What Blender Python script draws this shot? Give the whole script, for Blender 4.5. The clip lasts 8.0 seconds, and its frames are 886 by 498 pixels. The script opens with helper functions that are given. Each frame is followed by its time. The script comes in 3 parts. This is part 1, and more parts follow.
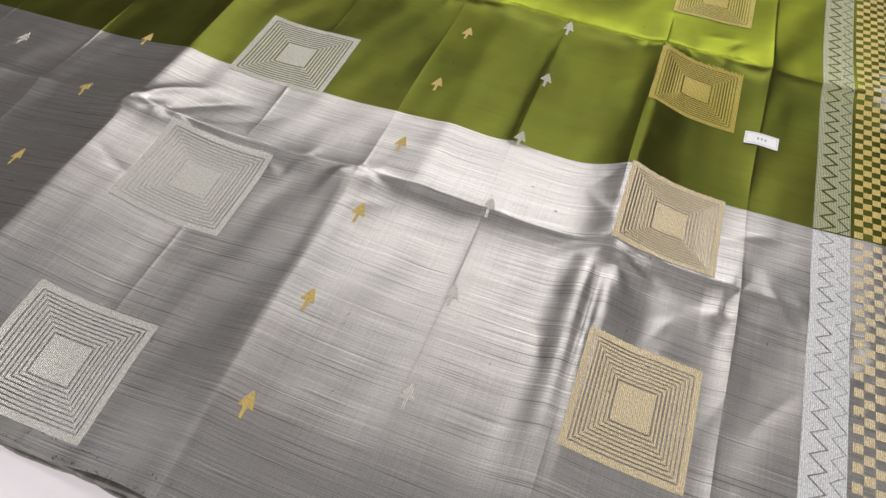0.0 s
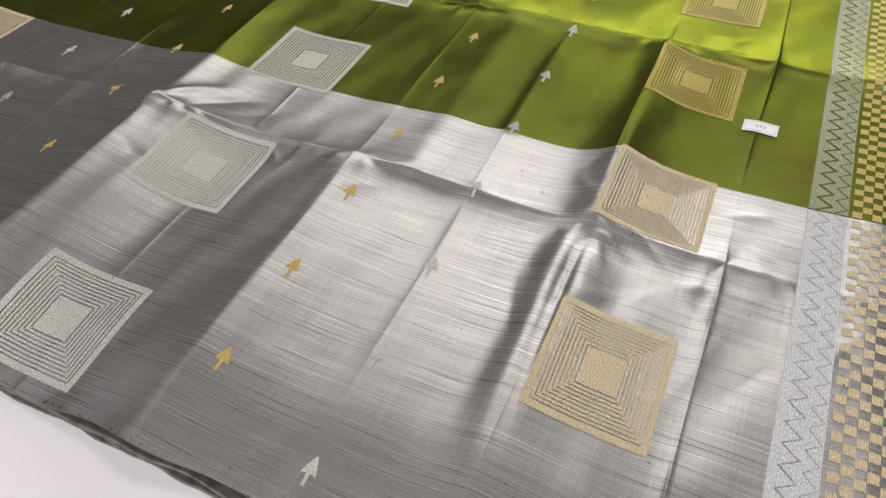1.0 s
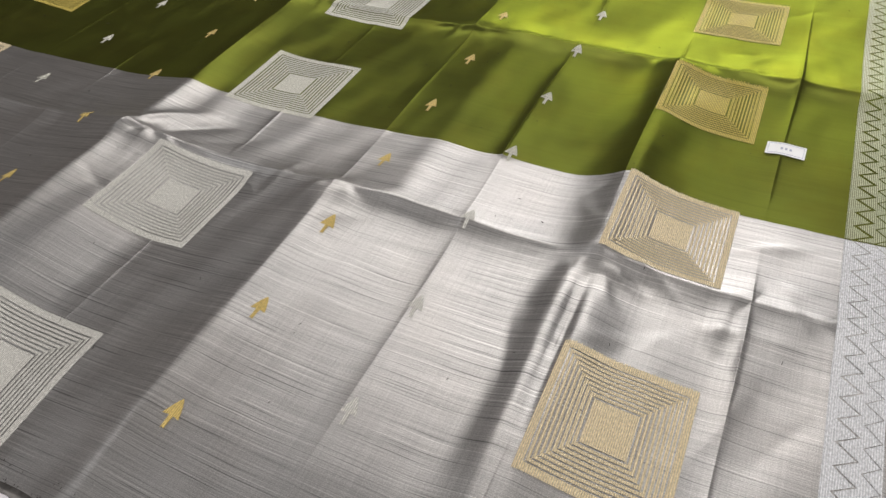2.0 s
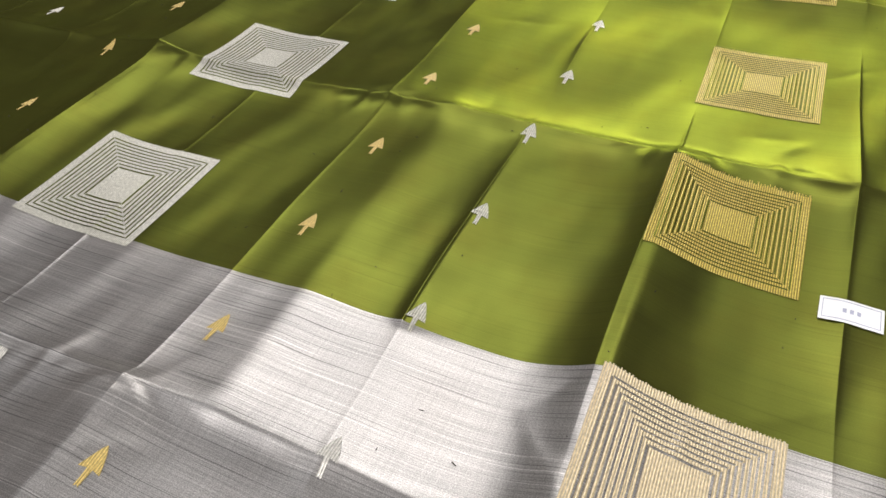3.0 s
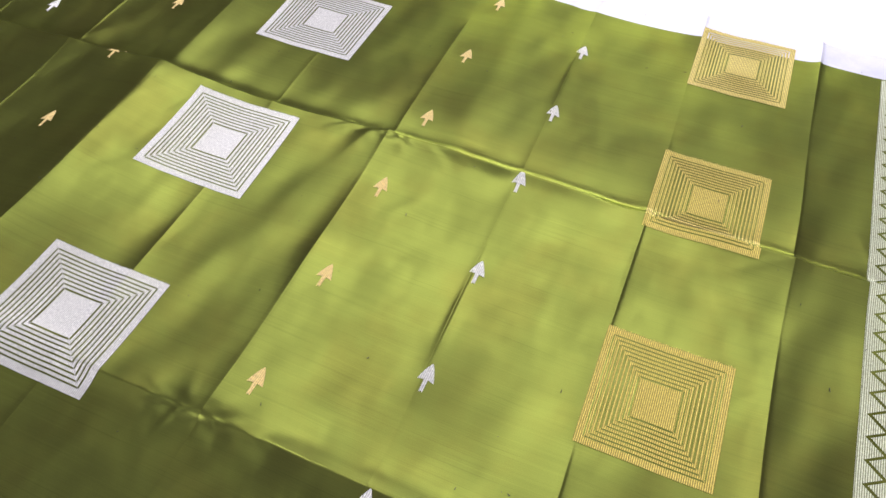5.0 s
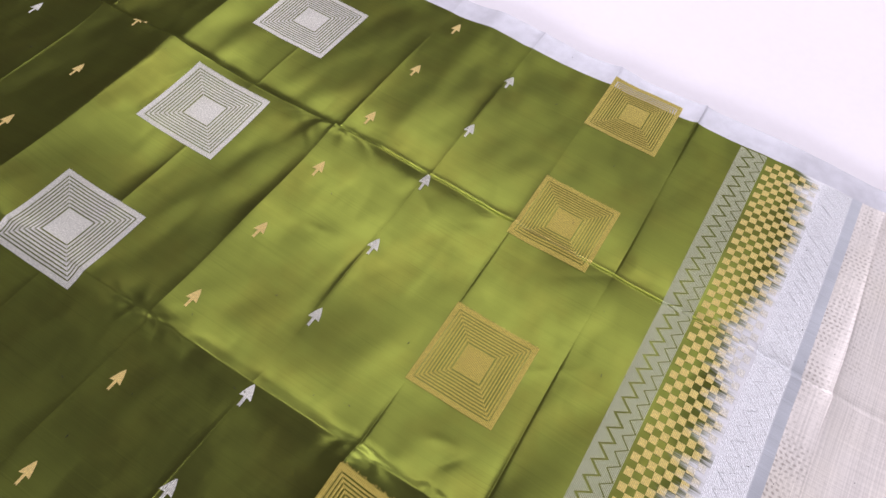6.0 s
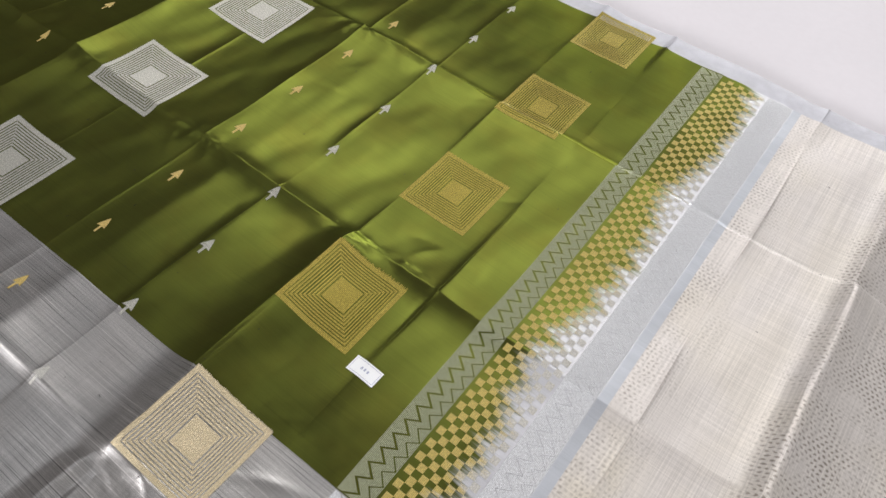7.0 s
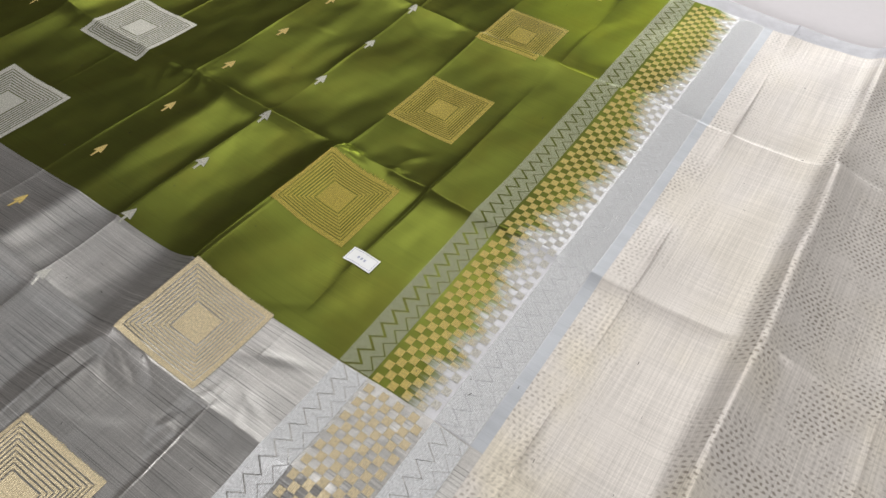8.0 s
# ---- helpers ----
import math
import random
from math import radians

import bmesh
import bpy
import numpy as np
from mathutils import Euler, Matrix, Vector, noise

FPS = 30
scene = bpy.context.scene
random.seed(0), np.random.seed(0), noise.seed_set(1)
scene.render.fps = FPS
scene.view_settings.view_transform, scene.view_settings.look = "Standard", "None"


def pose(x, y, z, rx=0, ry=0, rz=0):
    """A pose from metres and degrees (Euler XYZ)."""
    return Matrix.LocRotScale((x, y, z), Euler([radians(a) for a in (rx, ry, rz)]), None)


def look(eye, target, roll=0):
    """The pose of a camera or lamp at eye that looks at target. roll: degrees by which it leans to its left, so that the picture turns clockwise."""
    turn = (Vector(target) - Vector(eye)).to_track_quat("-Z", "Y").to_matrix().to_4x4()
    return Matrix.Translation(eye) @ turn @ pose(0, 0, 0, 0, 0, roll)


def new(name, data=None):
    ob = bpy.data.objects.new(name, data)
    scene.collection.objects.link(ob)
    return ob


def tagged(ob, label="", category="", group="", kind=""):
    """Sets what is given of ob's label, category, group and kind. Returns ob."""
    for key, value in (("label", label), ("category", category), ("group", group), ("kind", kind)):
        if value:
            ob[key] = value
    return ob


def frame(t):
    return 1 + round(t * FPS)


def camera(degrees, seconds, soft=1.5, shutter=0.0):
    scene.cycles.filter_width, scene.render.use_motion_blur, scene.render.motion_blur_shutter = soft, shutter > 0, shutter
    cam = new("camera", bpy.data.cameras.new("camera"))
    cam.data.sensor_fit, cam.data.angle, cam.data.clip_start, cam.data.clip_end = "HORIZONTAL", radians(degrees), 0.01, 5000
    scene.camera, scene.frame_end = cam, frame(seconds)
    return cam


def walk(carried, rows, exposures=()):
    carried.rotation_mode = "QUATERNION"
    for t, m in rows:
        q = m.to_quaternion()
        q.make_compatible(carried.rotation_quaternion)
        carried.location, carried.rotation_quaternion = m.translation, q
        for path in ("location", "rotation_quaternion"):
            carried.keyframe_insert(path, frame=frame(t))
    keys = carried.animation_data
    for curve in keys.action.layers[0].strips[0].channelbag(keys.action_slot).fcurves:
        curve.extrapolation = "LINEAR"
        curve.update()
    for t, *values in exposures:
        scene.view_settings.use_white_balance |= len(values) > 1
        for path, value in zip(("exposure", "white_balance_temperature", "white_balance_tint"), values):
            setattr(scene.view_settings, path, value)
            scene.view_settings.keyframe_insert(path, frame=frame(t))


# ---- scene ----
cam = camera(64.5, 8.0)
PATH = [
    (0, (0.088, -0.118, 0.456), (-0.294, 1.042, -1.128), 2.8),
    (0.5, (0.135, -0.134, 0.442), (-0.381, 1.044, -1.09), -1.4),
    (1, (0.177, -0.146, 0.424), (-0.439, 1.051, -1.056), -3.6),
    (2.5, (0.174, -0.005, 0.34), (-0.513, 1.266, -1.043), -4.8),
    (3, (0.133, 0.142, 0.295), (-0.539, 1.428, -1.082), -4.7),
    (3.5, (0.102, 0.257, 0.255), (-0.525, 1.543, -1.142), -4.1),
    (4, (0.085, 0.347, 0.249), (-0.485, 1.616, -1.188), -3.1),
    (4.5, (0.08, 0.443, 0.312), (-0.434, 1.64, -1.206), -2.4),
    (6, (0.22, 0.42, 0.573), (-0.252, 1.417, -1.095), 7.6),
    (6.5, (0.333, 0.312, 0.581), (-0.223, 1.338, -1.043), 9.0),
    (7, (0.417, 0.228, 0.573), (-0.233, 1.264, -1.01), 6.3),
    (7.5, (0.46, 0.173, 0.55), (-0.238, 1.246, -0.986), 4.1),
    (8, (0.494, 0.138, 0.495), (-0.208, 1.248, -1.014), 2.6),
]
walk(cam, [(t, look(eye, target, roll)) for t, eye, target, roll in PATH], (
    (0, -0.06, 6600, 11), (1.0, -0.14, 6600, 11), (2.5, 0.06, 6600, 10), (3.5, 0.68, 6550, 14), (4.0, 0.9, 6200, 18), (4.5, 0.92, 5850, 22), (6.0, 0.38, 6100, 23), (6.5, 0.2, 6250, 16), (8.0, -0.05, 6500, 8)))

# ---- light ----
EXPOSURE = 0.0
scene.view_settings.exposure = EXPOSURE
world = bpy.data.worlds.new("room_air")
scene.world = world
world.use_nodes = True
world.node_tree.nodes["Background"].inputs["Color"].default_value = (0.8, 0.85, 1.0, 1)
world.node_tree.nodes["Background"].inputs["Strength"].default_value = 0.05


def area_lamp(name, eye, target, width, depth, watts, colour):
    data = bpy.data.lights.new(name, "AREA")
    data.shape, data.size, data.size_y, data.energy, data.color = "RECTANGLE", width, depth, watts, colour
    ob = new(name, data)
    ob.matrix_world = look(eye, target)
    return ob


area_lamp("ceiling_light_key", (-0.50, 1.75, 2.0), (-0.4, 0.8, 0.0), 2.5, 0.9, 30, (1.0, 0.97, 0.94))
# unseen fill, added to brighten the end piece and table from the east
area_lamp("added_fill_side", (1.7, -0.5, 2.0), (0.9, 0.1, 0.0), 2.0, 1.2, 54, (1.0, 0.97, 0.95))
# unseen fill, added to lift the left part of the silver border
area_lamp("added_fill_west", (-1.75, -0.1, 2.0), (-1.2, 0.1, 0.0), 0.8, 1.0, 3, (0.97, 0.98, 1.0))
# unseen fill from behind, added for even light on table and cloth
area_lamp("added_fill_rear", (-0.4, -2.45, 1.0), (-0.2, 0.3, 0.1), 3.4, 0.9, 105, (1.0, 0.97, 0.96))
area_lamp("window_light", (-0.20, 5.4, 1.42), (0.1, 0.5, 0.1), 3.2, 1.1, 105, (1.0, 0.98, 0.97))

# ---- materials ----


class Nodes:
    """A material's node tree with short calls for the nodes that are used here."""

    def __init__(self, name):
        self.mat = bpy.data.materials.new(name)
        self.mat.use_nodes = True
        self.tree = self.mat.node_tree
        self.bsdf = self.tree.nodes["Principled BSDF"]
        self.co = self.tree.nodes.new("ShaderNodeTexCoord").outputs["Object"]
        split = self.tree.nodes.new("ShaderNodeSeparateXYZ")
        self.link(self.co, split.inputs[0])
        self.x, self.y, self.z = split.outputs[0], split.outputs[1], split.outputs[2]

    def link(self, value, socket):
        if isinstance(value, bpy.types.NodeSocket):
            self.tree.links.new(value, socket)
        else:
            socket.default_value = value

    def sum(self, op, a, b=0.0, c=0.0, clamp=False):
        n = self.tree.nodes.new("ShaderNodeMath")
        n.operation, n.use_clamp = op, clamp
        for v, s in zip((a, b, c), n.inputs):
            self.link(v, s)
        return n.outputs[0]

    def vec(self, a, b, c=0.0):
        n = self.tree.nodes.new("ShaderNodeCombineXYZ")
        for v, s in zip((a, b, c), n.inputs):
            self.link(v, s)
        return n.outputs[0]

    def noise(self, sx, sy, detail=2.0, rough=0.5, sz=1.0):
        n = self.tree.nodes.new("ShaderNodeTexNoise")
        n.inputs["Scale"].default_value = 1.0
        n.inputs["Detail"].default_value, n.inputs["Roughness"].default_value = detail, rough
        self.link(self.vec(self.sum("MULTIPLY", self.x, sx), self.sum("MULTIPLY", self.y, sy), self.sum("MULTIPLY", self.z, sz)), n.inputs["Vector"])
        return n.outputs["Fac"]

    def ramp(self, value, low, high, a=0.0, b=1.0):
        n = self.tree.nodes.new("ShaderNodeMapRange")
        n.interpolation_type = "SMOOTHSTEP"
        for v, s in zip((value, low, high, a, b), n.inputs):
            self.link(v, s)
        return n.outputs[0]

    def mix(self, fac, a, b, kind="MIX"):
        n = self.tree.nodes.new("ShaderNodeMix")
        n.data_type, n.blend_type = "RGBA", kind
        self.link(fac, n.inputs["Factor"])
        for v, s in ((a, n.inputs[6]), (b, n.inputs[7])):
            self.link((*v, 1.0) if isinstance(v, tuple) else v, s)
        return n.outputs[2]

    def scale(self, colour, value):
        return self.mix(1.0, colour, self.grey(value), "MULTIPLY")

    def grey(self, value):
        n = self.tree.nodes.new("ShaderNodeCombineColor")
        for s in n.inputs:
            self.link(value, s)
        return n.outputs[0]

    def bump(self, height, metres, strength=1.0):
        n = self.tree.nodes.new("ShaderNodeBump")
        n.inputs["Strength"].default_value, n.inputs["Distance"].default_value = strength, metres
        self.link(height, n.inputs["Height"])
        self.link(n.outputs[0], self.bsdf.inputs["Normal"])

    def satin(self, rough, share, turn=0.0):
        """Gloss that is tight across the cloth's length and wide across its width, as long floats give it."""
        self.link(self.vec(0.0, 1.0, 0.0), self.bsdf.inputs["Tangent"])
        self.set(Roughness=rough, Anisotropic=share, Anisotropic_Rotation=turn)

    def under(self, colour, share):
        """Lets a matt ground of that colour show through by that share."""
        ground = self.tree.nodes.new("ShaderNodeBsdfDiffuse")
        self.link((*colour, 1.0) if isinstance(colour, tuple) else colour, ground.inputs["Color"])
        blend = self.tree.nodes.new("ShaderNodeMixShader")
        self.link(share, blend.inputs[0])
        self.link(self.bsdf.outputs[0], blend.inputs[1])
        self.link(ground.outputs[0], blend.inputs[2])
        self.link(blend.outputs[0], self.tree.nodes["Material Output"].inputs["Surface"])

    def set(self, **values):
        for key, value in values.items():
            self.link((*value, 1.0) if isinstance(value, tuple) and len(value) == 3 else value, self.bsdf.inputs[key.replace("_", " ")])
        return self.mat


GREEN = (0.146, 0.172, 0.026)
SILVER = (0.490, 0.480, 0.472)
PALE = (0.66, 0.66, 0.68)


def streaks(n, low, high):
    """Uneven weft threads: fine lines along the length of the cloth."""
    fine = n.noise(13.0, 1900.0, 3.0, 0.75)
    thread = n.ramp(n.noise(7.0, 900.0, 2.0, 0.6), 0.58, 0.70, 1.0, 1.0 - 1.2 * (high - low))
    thread = n.sum("MULTIPLY", thread, n.ramp(n.noise(6.0, 800.0, 1.0, 0.6, 9.0), 0.62, 0.72, 1.0, 1.0 + 0.8 * (high - low)))
    broad = n.noise(3.0, 60.0, 2.0, 0.6)
    grain = n.ramp(n.noise(1500.0, 1700.0, 1.0), 0.25, 0.75, 1.0 - 0.5 * (high - low), 1.0 + 0.5 * (high - low))
    total = n.sum("MULTIPLY", n.ramp(fine, 0.3, 0.7, low, high), n.ramp(broad, 0.3, 0.7, 0.95, 1.04))
    return n.sum("MULTIPLY", n.sum("MULTIPLY", total, thread), grain), fine


def silver_silk():
    n = Nodes("silver_silk")
    s, fine = streaks(n, 0.76, 1.24)
    warp = n.ramp(n.noise(700.0, 6.0, 2.0, 0.6), 0.3, 0.7, 0.93, 1.05)
    cloud = n.ramp(n.noise(9.0, 9.0, 3.0), 0.35, 0.7, 0.0, 1.0)
    base = n.mix(cloud, SILVER, (0.505, 0.488, 0.475))
    base = n.scale(base, n.sum("MULTIPLY", s, warp))
    n.bump(n.sum("ADD", n.sum("MULTIPLY", fine, 0.5), n.sum("ADD", n.noise(18.0, 20.0, 3.0), n.sum("MULTIPLY", n.noise(900.0, 1000.0, 1.0), 0.25))), 0.0006, 0.3)
    n.satin(0.36, 0.45)
    return n.set(Base_Color=base, Metallic=0.88, Specular_IOR_Level=0.3)


def dye(n):
    """How far the green dye reaches: a feathered edge that bows out between the lengthwise ridges."""
    bulge = n.sum("ABSOLUTE", n.sum("SINE", n.sum("MULTIPLY", n.sum("SUBTRACT", n.y, 0.285), math.pi / 0.27)))
    lumps = n.ramp(n.noise(0.0, 60.0, 1.0), 0.3, 0.7, -0.008, 0.008)
    strands = n.ramp(n.noise(14.0, 340.0, 4.0, 0.75), 0.25, 0.75, -0.009, 0.009)
    edge = n.sum("ADD", n.sum("MULTIPLY_ADD", n.sum("POWER", bulge, 0.7), 0.022, n.ramp(n.y, 0.45, 0.95, 0.317, 0.327)), n.sum("ADD", lumps, strands))
    return n.ramp(n.sum("SUBTRACT", edge, n.x), -0.014, 0.013)


def green_silk():
    """Green silk, dyed up to a feathered edge where the undyed silver end begins."""
    n = Nodes("green_silk")
    s, fine = streaks(n, 0.93, 1.05)
    dyed = dye(n)
    cloud = n.ramp(n.noise(13.0, 11.0, 4.0, 0.6), 0.42, 0.68)
    green = n.mix(cloud, GREEN, (0.140, 0.150, 0.022))
    pale = n.mix(n.ramp(n.y, 0.53, 0.58), (0.56, 0.56, 0.59), PALE)
    bare = n.mix(n.ramp(n.x, 0.3895, 0.3925), pale, (0.45, 0.47, 0.51))
    base = n.scale(n.mix(dyed, bare, green), s)
    n.bump(n.sum("ADD", n.sum("MULTIPLY", fine, 0.25), n.noise(14.0, 12.0, 2.0)), 0.0006, 0.25)
    n.under((0.046, 0.045, 0.015), n.ramp(dyed, 0.0, 1.0, 0.0, 0.30))
    n.set(Coat_Weight=n.ramp(dyed, 0.0, 1.0, 0.0, 0.08), Coat_Roughness=0.45)
    n.satin(n.ramp(dyed, 0.0, 1.0, 0.44, n.ramp(n.noise(22.0, 12.0, 4.0, 0.65), 0.35, 0.7, 0.28, 0.40)), 0.12)
    return n.set(Base_Color=base, Metallic=n.ramp(dyed, 0.0, 1.0, 0.40, 0.93), Specular_IOR_Level=0.4, Specular_Tint=n.mix(dyed, (1.0, 1.0, 1.0), (0.78, 0.86, 0.40)))


def dotted_silk():
    """Pale beige brocade of the end piece, with rows of small dark dots."""
    n = Nodes("beige_brocade")
    px, py = 0.0054, 0.0047
    row = n.sum("FLOOR", n.sum("DIVIDE", n.y, py))
    shift = n.sum("MULTIPLY", n.sum("MODULO", n.sum("ADD", row, 1000.0), 2.0), 0.5)
    u = n.sum("SUBTRACT", n.sum("FRACT", n.sum("ADD", n.sum("ADD", n.sum("DIVIDE", n.x, px), n.sum("ADD", shift, n.ramp(n.noise(60.0, 260.0), 0.3, 0.7, -0.25, 0.25))), 1000.0)), 0.5)
    v = n.sum("SUBTRACT", n.sum("FRACT", n.sum("ADD", n.sum("DIVIDE", n.y, py), 1000.0)), 0.5)
    far = n.sum("SQRT", n.sum("ADD", n.sum("MULTIPLY", u, u), n.sum("MULTIPLY", v, v)))
    dot = n.ramp(far, 0.14, 0.38, 1.0, 0.0)
    patch = n.ramp(n.noise(24.0, 17.0, 4.0, 0.7), 0.38, 0.62, 0.1, 1.0)
    plain = n.ramp(n.x, 0.41, 0.47, 0.5, 0.06)
    strong = n.sum("MAXIMUM", plain, n.ramp(n.x, 0.505, 0.535, 0.0, 0.72))
    dot = n.sum("MULTIPLY", dot, n.sum("MULTIPLY", patch, strong))
    long = n.ramp(n.noise(900.0, 7.0, 3.0, 0.7), 0.3, 0.7, 0.86, 1.1)
    across = n.ramp(n.noise(9.0, 800.0, 3.0, 0.7), 0.3, 0.7, 0.9, 1.07)
    gold = n.sum("MULTIPLY", n.ramp(n.noise(11.0, 8.0, 3.0), 0.42, 0.68, 0.0, 0.8), n.ramp(n.y, 0.48, 0.58, 1.0, 0.35))
    base = n.mix(gold, (0.66, 0.62, 0.59), (0.68, 0.62, 0.51))
    base = n.scale(n.mix(dot, base, (0.15, 0.12, 0.085)), n.sum("MULTIPLY", long, across))
    n.bump(n.sum("ADD", long, n.noise(25.0, 25.0, 3.0)), 0.0005, 0.5)
    return n.set(Base_Color=base, Metallic=0.36, Roughness=0.46, Specular_IOR_Level=0.25)


def zari(name, colour, gap, metal, undyed=None):
    """Metallic brocade thread, laid in close lines across the cloth's width. undyed: its colour past the dye's edge."""
    n = Nodes(name)
    t = n.sum("SINE", n.sum("MULTIPLY", n.x, 2 * math.pi / 0.00135))
    line = n.ramp(t, -0.9, 0.1, 0.0, 1.0)
    glint = n.ramp(n.noise(900.0, 500.0, 2.0, 0.7), 0.3, 0.75, 0.72, 1.15)
    thread, ground = colour, gap
    if undyed:
        d = dye(n)
        thread, ground = n.mix(d, undyed, colour), n.mix(d, PALE, gap)
    base = n.scale(n.mix(line, ground, thread), glint)
    n.bump(n.sum("ADD", t, n.noise(1100.0, 700.0)), 0.0003, 0.6)
    return n.set(Base_Color=base, Metallic=metal, Roughness=0.40, Specular_IOR_Level=0.5)


def plain(name, colour, rough=0.5, scale=8.0, spread=0.06, metal=0.0):
    n = Nodes(name)
    v = n.sum("MULTIPLY", n.ramp(n.noise(scale, scale, 4.0, 0.6, scale), 0.3, 0.7, 1 - spread, 1 + spread), n.ramp(n.noise(scale * 30, scale * 30, 2.0, 0.6, scale * 30), 0.3, 0.7, 1 - spread / 2, 1 + spread / 2))
    n.bump(n.noise(scale * 40, scale * 40, 2.0, 0.5, scale * 40), 0.0005, 0.2)
    return n.set(Base_Color=n.scale(n.mix(0.0, colour, colour), v), Roughness=rough, Metallic=metal, Specular_IOR_Level=0.25)


M_SILVER, M_GREEN, M_BEIGE = silver_silk(), green_silk(), dotted_silk()
M_GOLD = zari("gold_zari", (0.70, 0.55, 0.12), (0.20, 0.17, 0.02), 0.5)
M_WHITE = zari("silver_zari", (0.76, 0.75, 0.68), (0.48, 0.48, 0.40), 0.62)
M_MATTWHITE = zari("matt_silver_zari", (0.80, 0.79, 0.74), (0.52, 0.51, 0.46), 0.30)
M_PALEGOLD = zari("pale_gold_zari", (0.84, 0.70, 0.44), (0.60, 0.52, 0.38), 0.3)
M_GOLDARROW = zari("bright_gold_zari", (0.76, 0.57, 0.20), (0.52, 0.39, 0.13), 0.2)
M_HATCH = zari("silver_hatch", (0.58, 0.60, 0.42), (0.15, 0.17, 0.05), 0.55)
M_PALEHATCH = zari("pale_silver_hatch", (0.80, 0.81, 0.83), (0.62, 0.63, 0.66), 0.2)
M_CHECK = zari("gold_check_zari", (0.74, 0.58, 0.19), (0.50, 0.40, 0.11), 0.3, (0.70, 0.67, 0.58))
M_TABLE = plain("white_laminate", (0.79, 0.76, 0.795), 0.8, 3.0, 0.015)
M_PAPER = plain("white_paper", (0.86, 0.87, 0.88), 0.6, 60.0, 0.03)
M_INK = plain("blue_grey_ink", (0.42, 0.44, 0.56), 0.6, 60.0, 0.1)
M_SLUB = plain("dark_thread", (0.035, 0.03, 0.025), 0.7, 60.0, 0.2)
M_CEILING = plain("dark_grey_ceiling", (0.10, 0.10, 0.10), 0.8, 2.0, 0.03)
# lower hem folds: shade beneath the hem is painted into this dark colour
M_HEM = plain("shaded_hem_silk", (0.10, 0.095, 0.09), 0.5, 90.0, 0.35, 0.4)
M_SELVEDGE = plain("pale_grey_silk", (0.50, 0.50, 0.54), 0.55, 60.0, 0.07, 0.3)
M_GREYWALL = plain("grey_wall", (0.15, 0.148, 0.145), 0.8, 2.0, 0.03)
M_DARKWALL = plain("dark_brown_wall", (0.06, 0.05, 0.045), 0.7, 2.0, 0.1)
M_FLOOR = plain("grey_floor", (0.30, 0.29, 0.28), 0.5, 4.0, 0.08)

# ---- room ----


def mesh_object(name, verts, faces, material, parent=None, label="", smooth=False):
    data = bpy.data.meshes.new(name)
    data.from_pydata([tuple(v) for v in verts], [], [tuple(f) for f in faces])
    data.materials.append(material)
    if smooth:
        data.shade_smooth()
    ob = new(name, data)
    ob.parent = parent
    if label:
        ob["label"] = label
    return ob


def block(name, low, high, material, parent=None, bevel=0.0, label=""):
    bm = bmesh.new()
    bmesh.ops.create_cube(bm, size=1.0)
    for v in bm.verts:
        v.co = Vector([(a + b) / 2 + c * (b - a) for a, b, c in zip(low, high, v.co)])
    if bevel:
        bmesh.ops.bevel(bm, geom=bm.edges[:], offset=bevel, segments=3, affect="EDGES", profile=0.5)
    data = bpy.data.meshes.new(name)
    bm.to_mesh(data)
    bm.free()
    data.materials.append(material)
    ob = new(name, data)
    ob.parent = parent
    if label:
        ob["label"] = label
    return ob


TOP = -0.0135
FLOOR_Z = TOP - 0.75
X0, X1, Y0, Y1, CEIL = -2.6, 3.4, -2.6, 5.6, 2.1
tagged(block("floor", (X0, Y0, FLOOR_Z - 0.1), (X1, Y1, FLOOR_Z), M_FLOOR), "plain grey floor of the room", "floor", kind="structure")
tagged(block("ceiling", (X0, Y0, CEIL), (X1, Y1, CEIL + 0.1), M_CEILING), "plain dark grey painted ceiling", "ceiling", kind="structure")
tagged(block("wall_north", (X0, Y1, FLOOR_Z), (X1, Y1 + 0.1, CEIL), M_GREYWALL), "plain grey painted wall", "wall", kind="structure")
tagged(block("wall_south", (X0, Y0 - 0.1, FLOOR_Z), (X1, Y0, CEIL), M_DARKWALL), "plain dark brown wall", "wall", kind="structure")
tagged(block("wall_west", (X0 - 0.1, Y0, FLOOR_Z), (X0, Y1, CEIL), M_DARKWALL), "plain dark brown wall", "wall", kind="structure")
tagged(block("wall_east", (X1, Y0, FLOOR_Z), (X1 + 0.1, Y1, CEIL), M_GREYWALL), "plain grey painted wall", "wall", kind="structure")

table = tagged(new("table"), "large white laminate display table under the silk cloth", "table")
block("tabletop", (-1.5, -0.7, TOP - 0.04), (1.3, 1.9, TOP), M_TABLE, table, 0.004)
for lx in (-1.4, 1.2):
    for ly in (-0.6, 1.8):
        block("leg", (lx - 0.03, ly - 0.03, FLOOR_Z), (lx + 0.03, ly + 0.03, TOP - 0.04), M_TABLE, table, 0.003)

# ---- the cloth's relief ----
NEAR, SELVEDGE, BORDER, FAR = -0.042, 1.07, 0.352, 1.104
LEFT, PALLU, RIGHT = -1.30, 0.402, 0.98
RIDGES = (0.262, 0.555, 0.825)
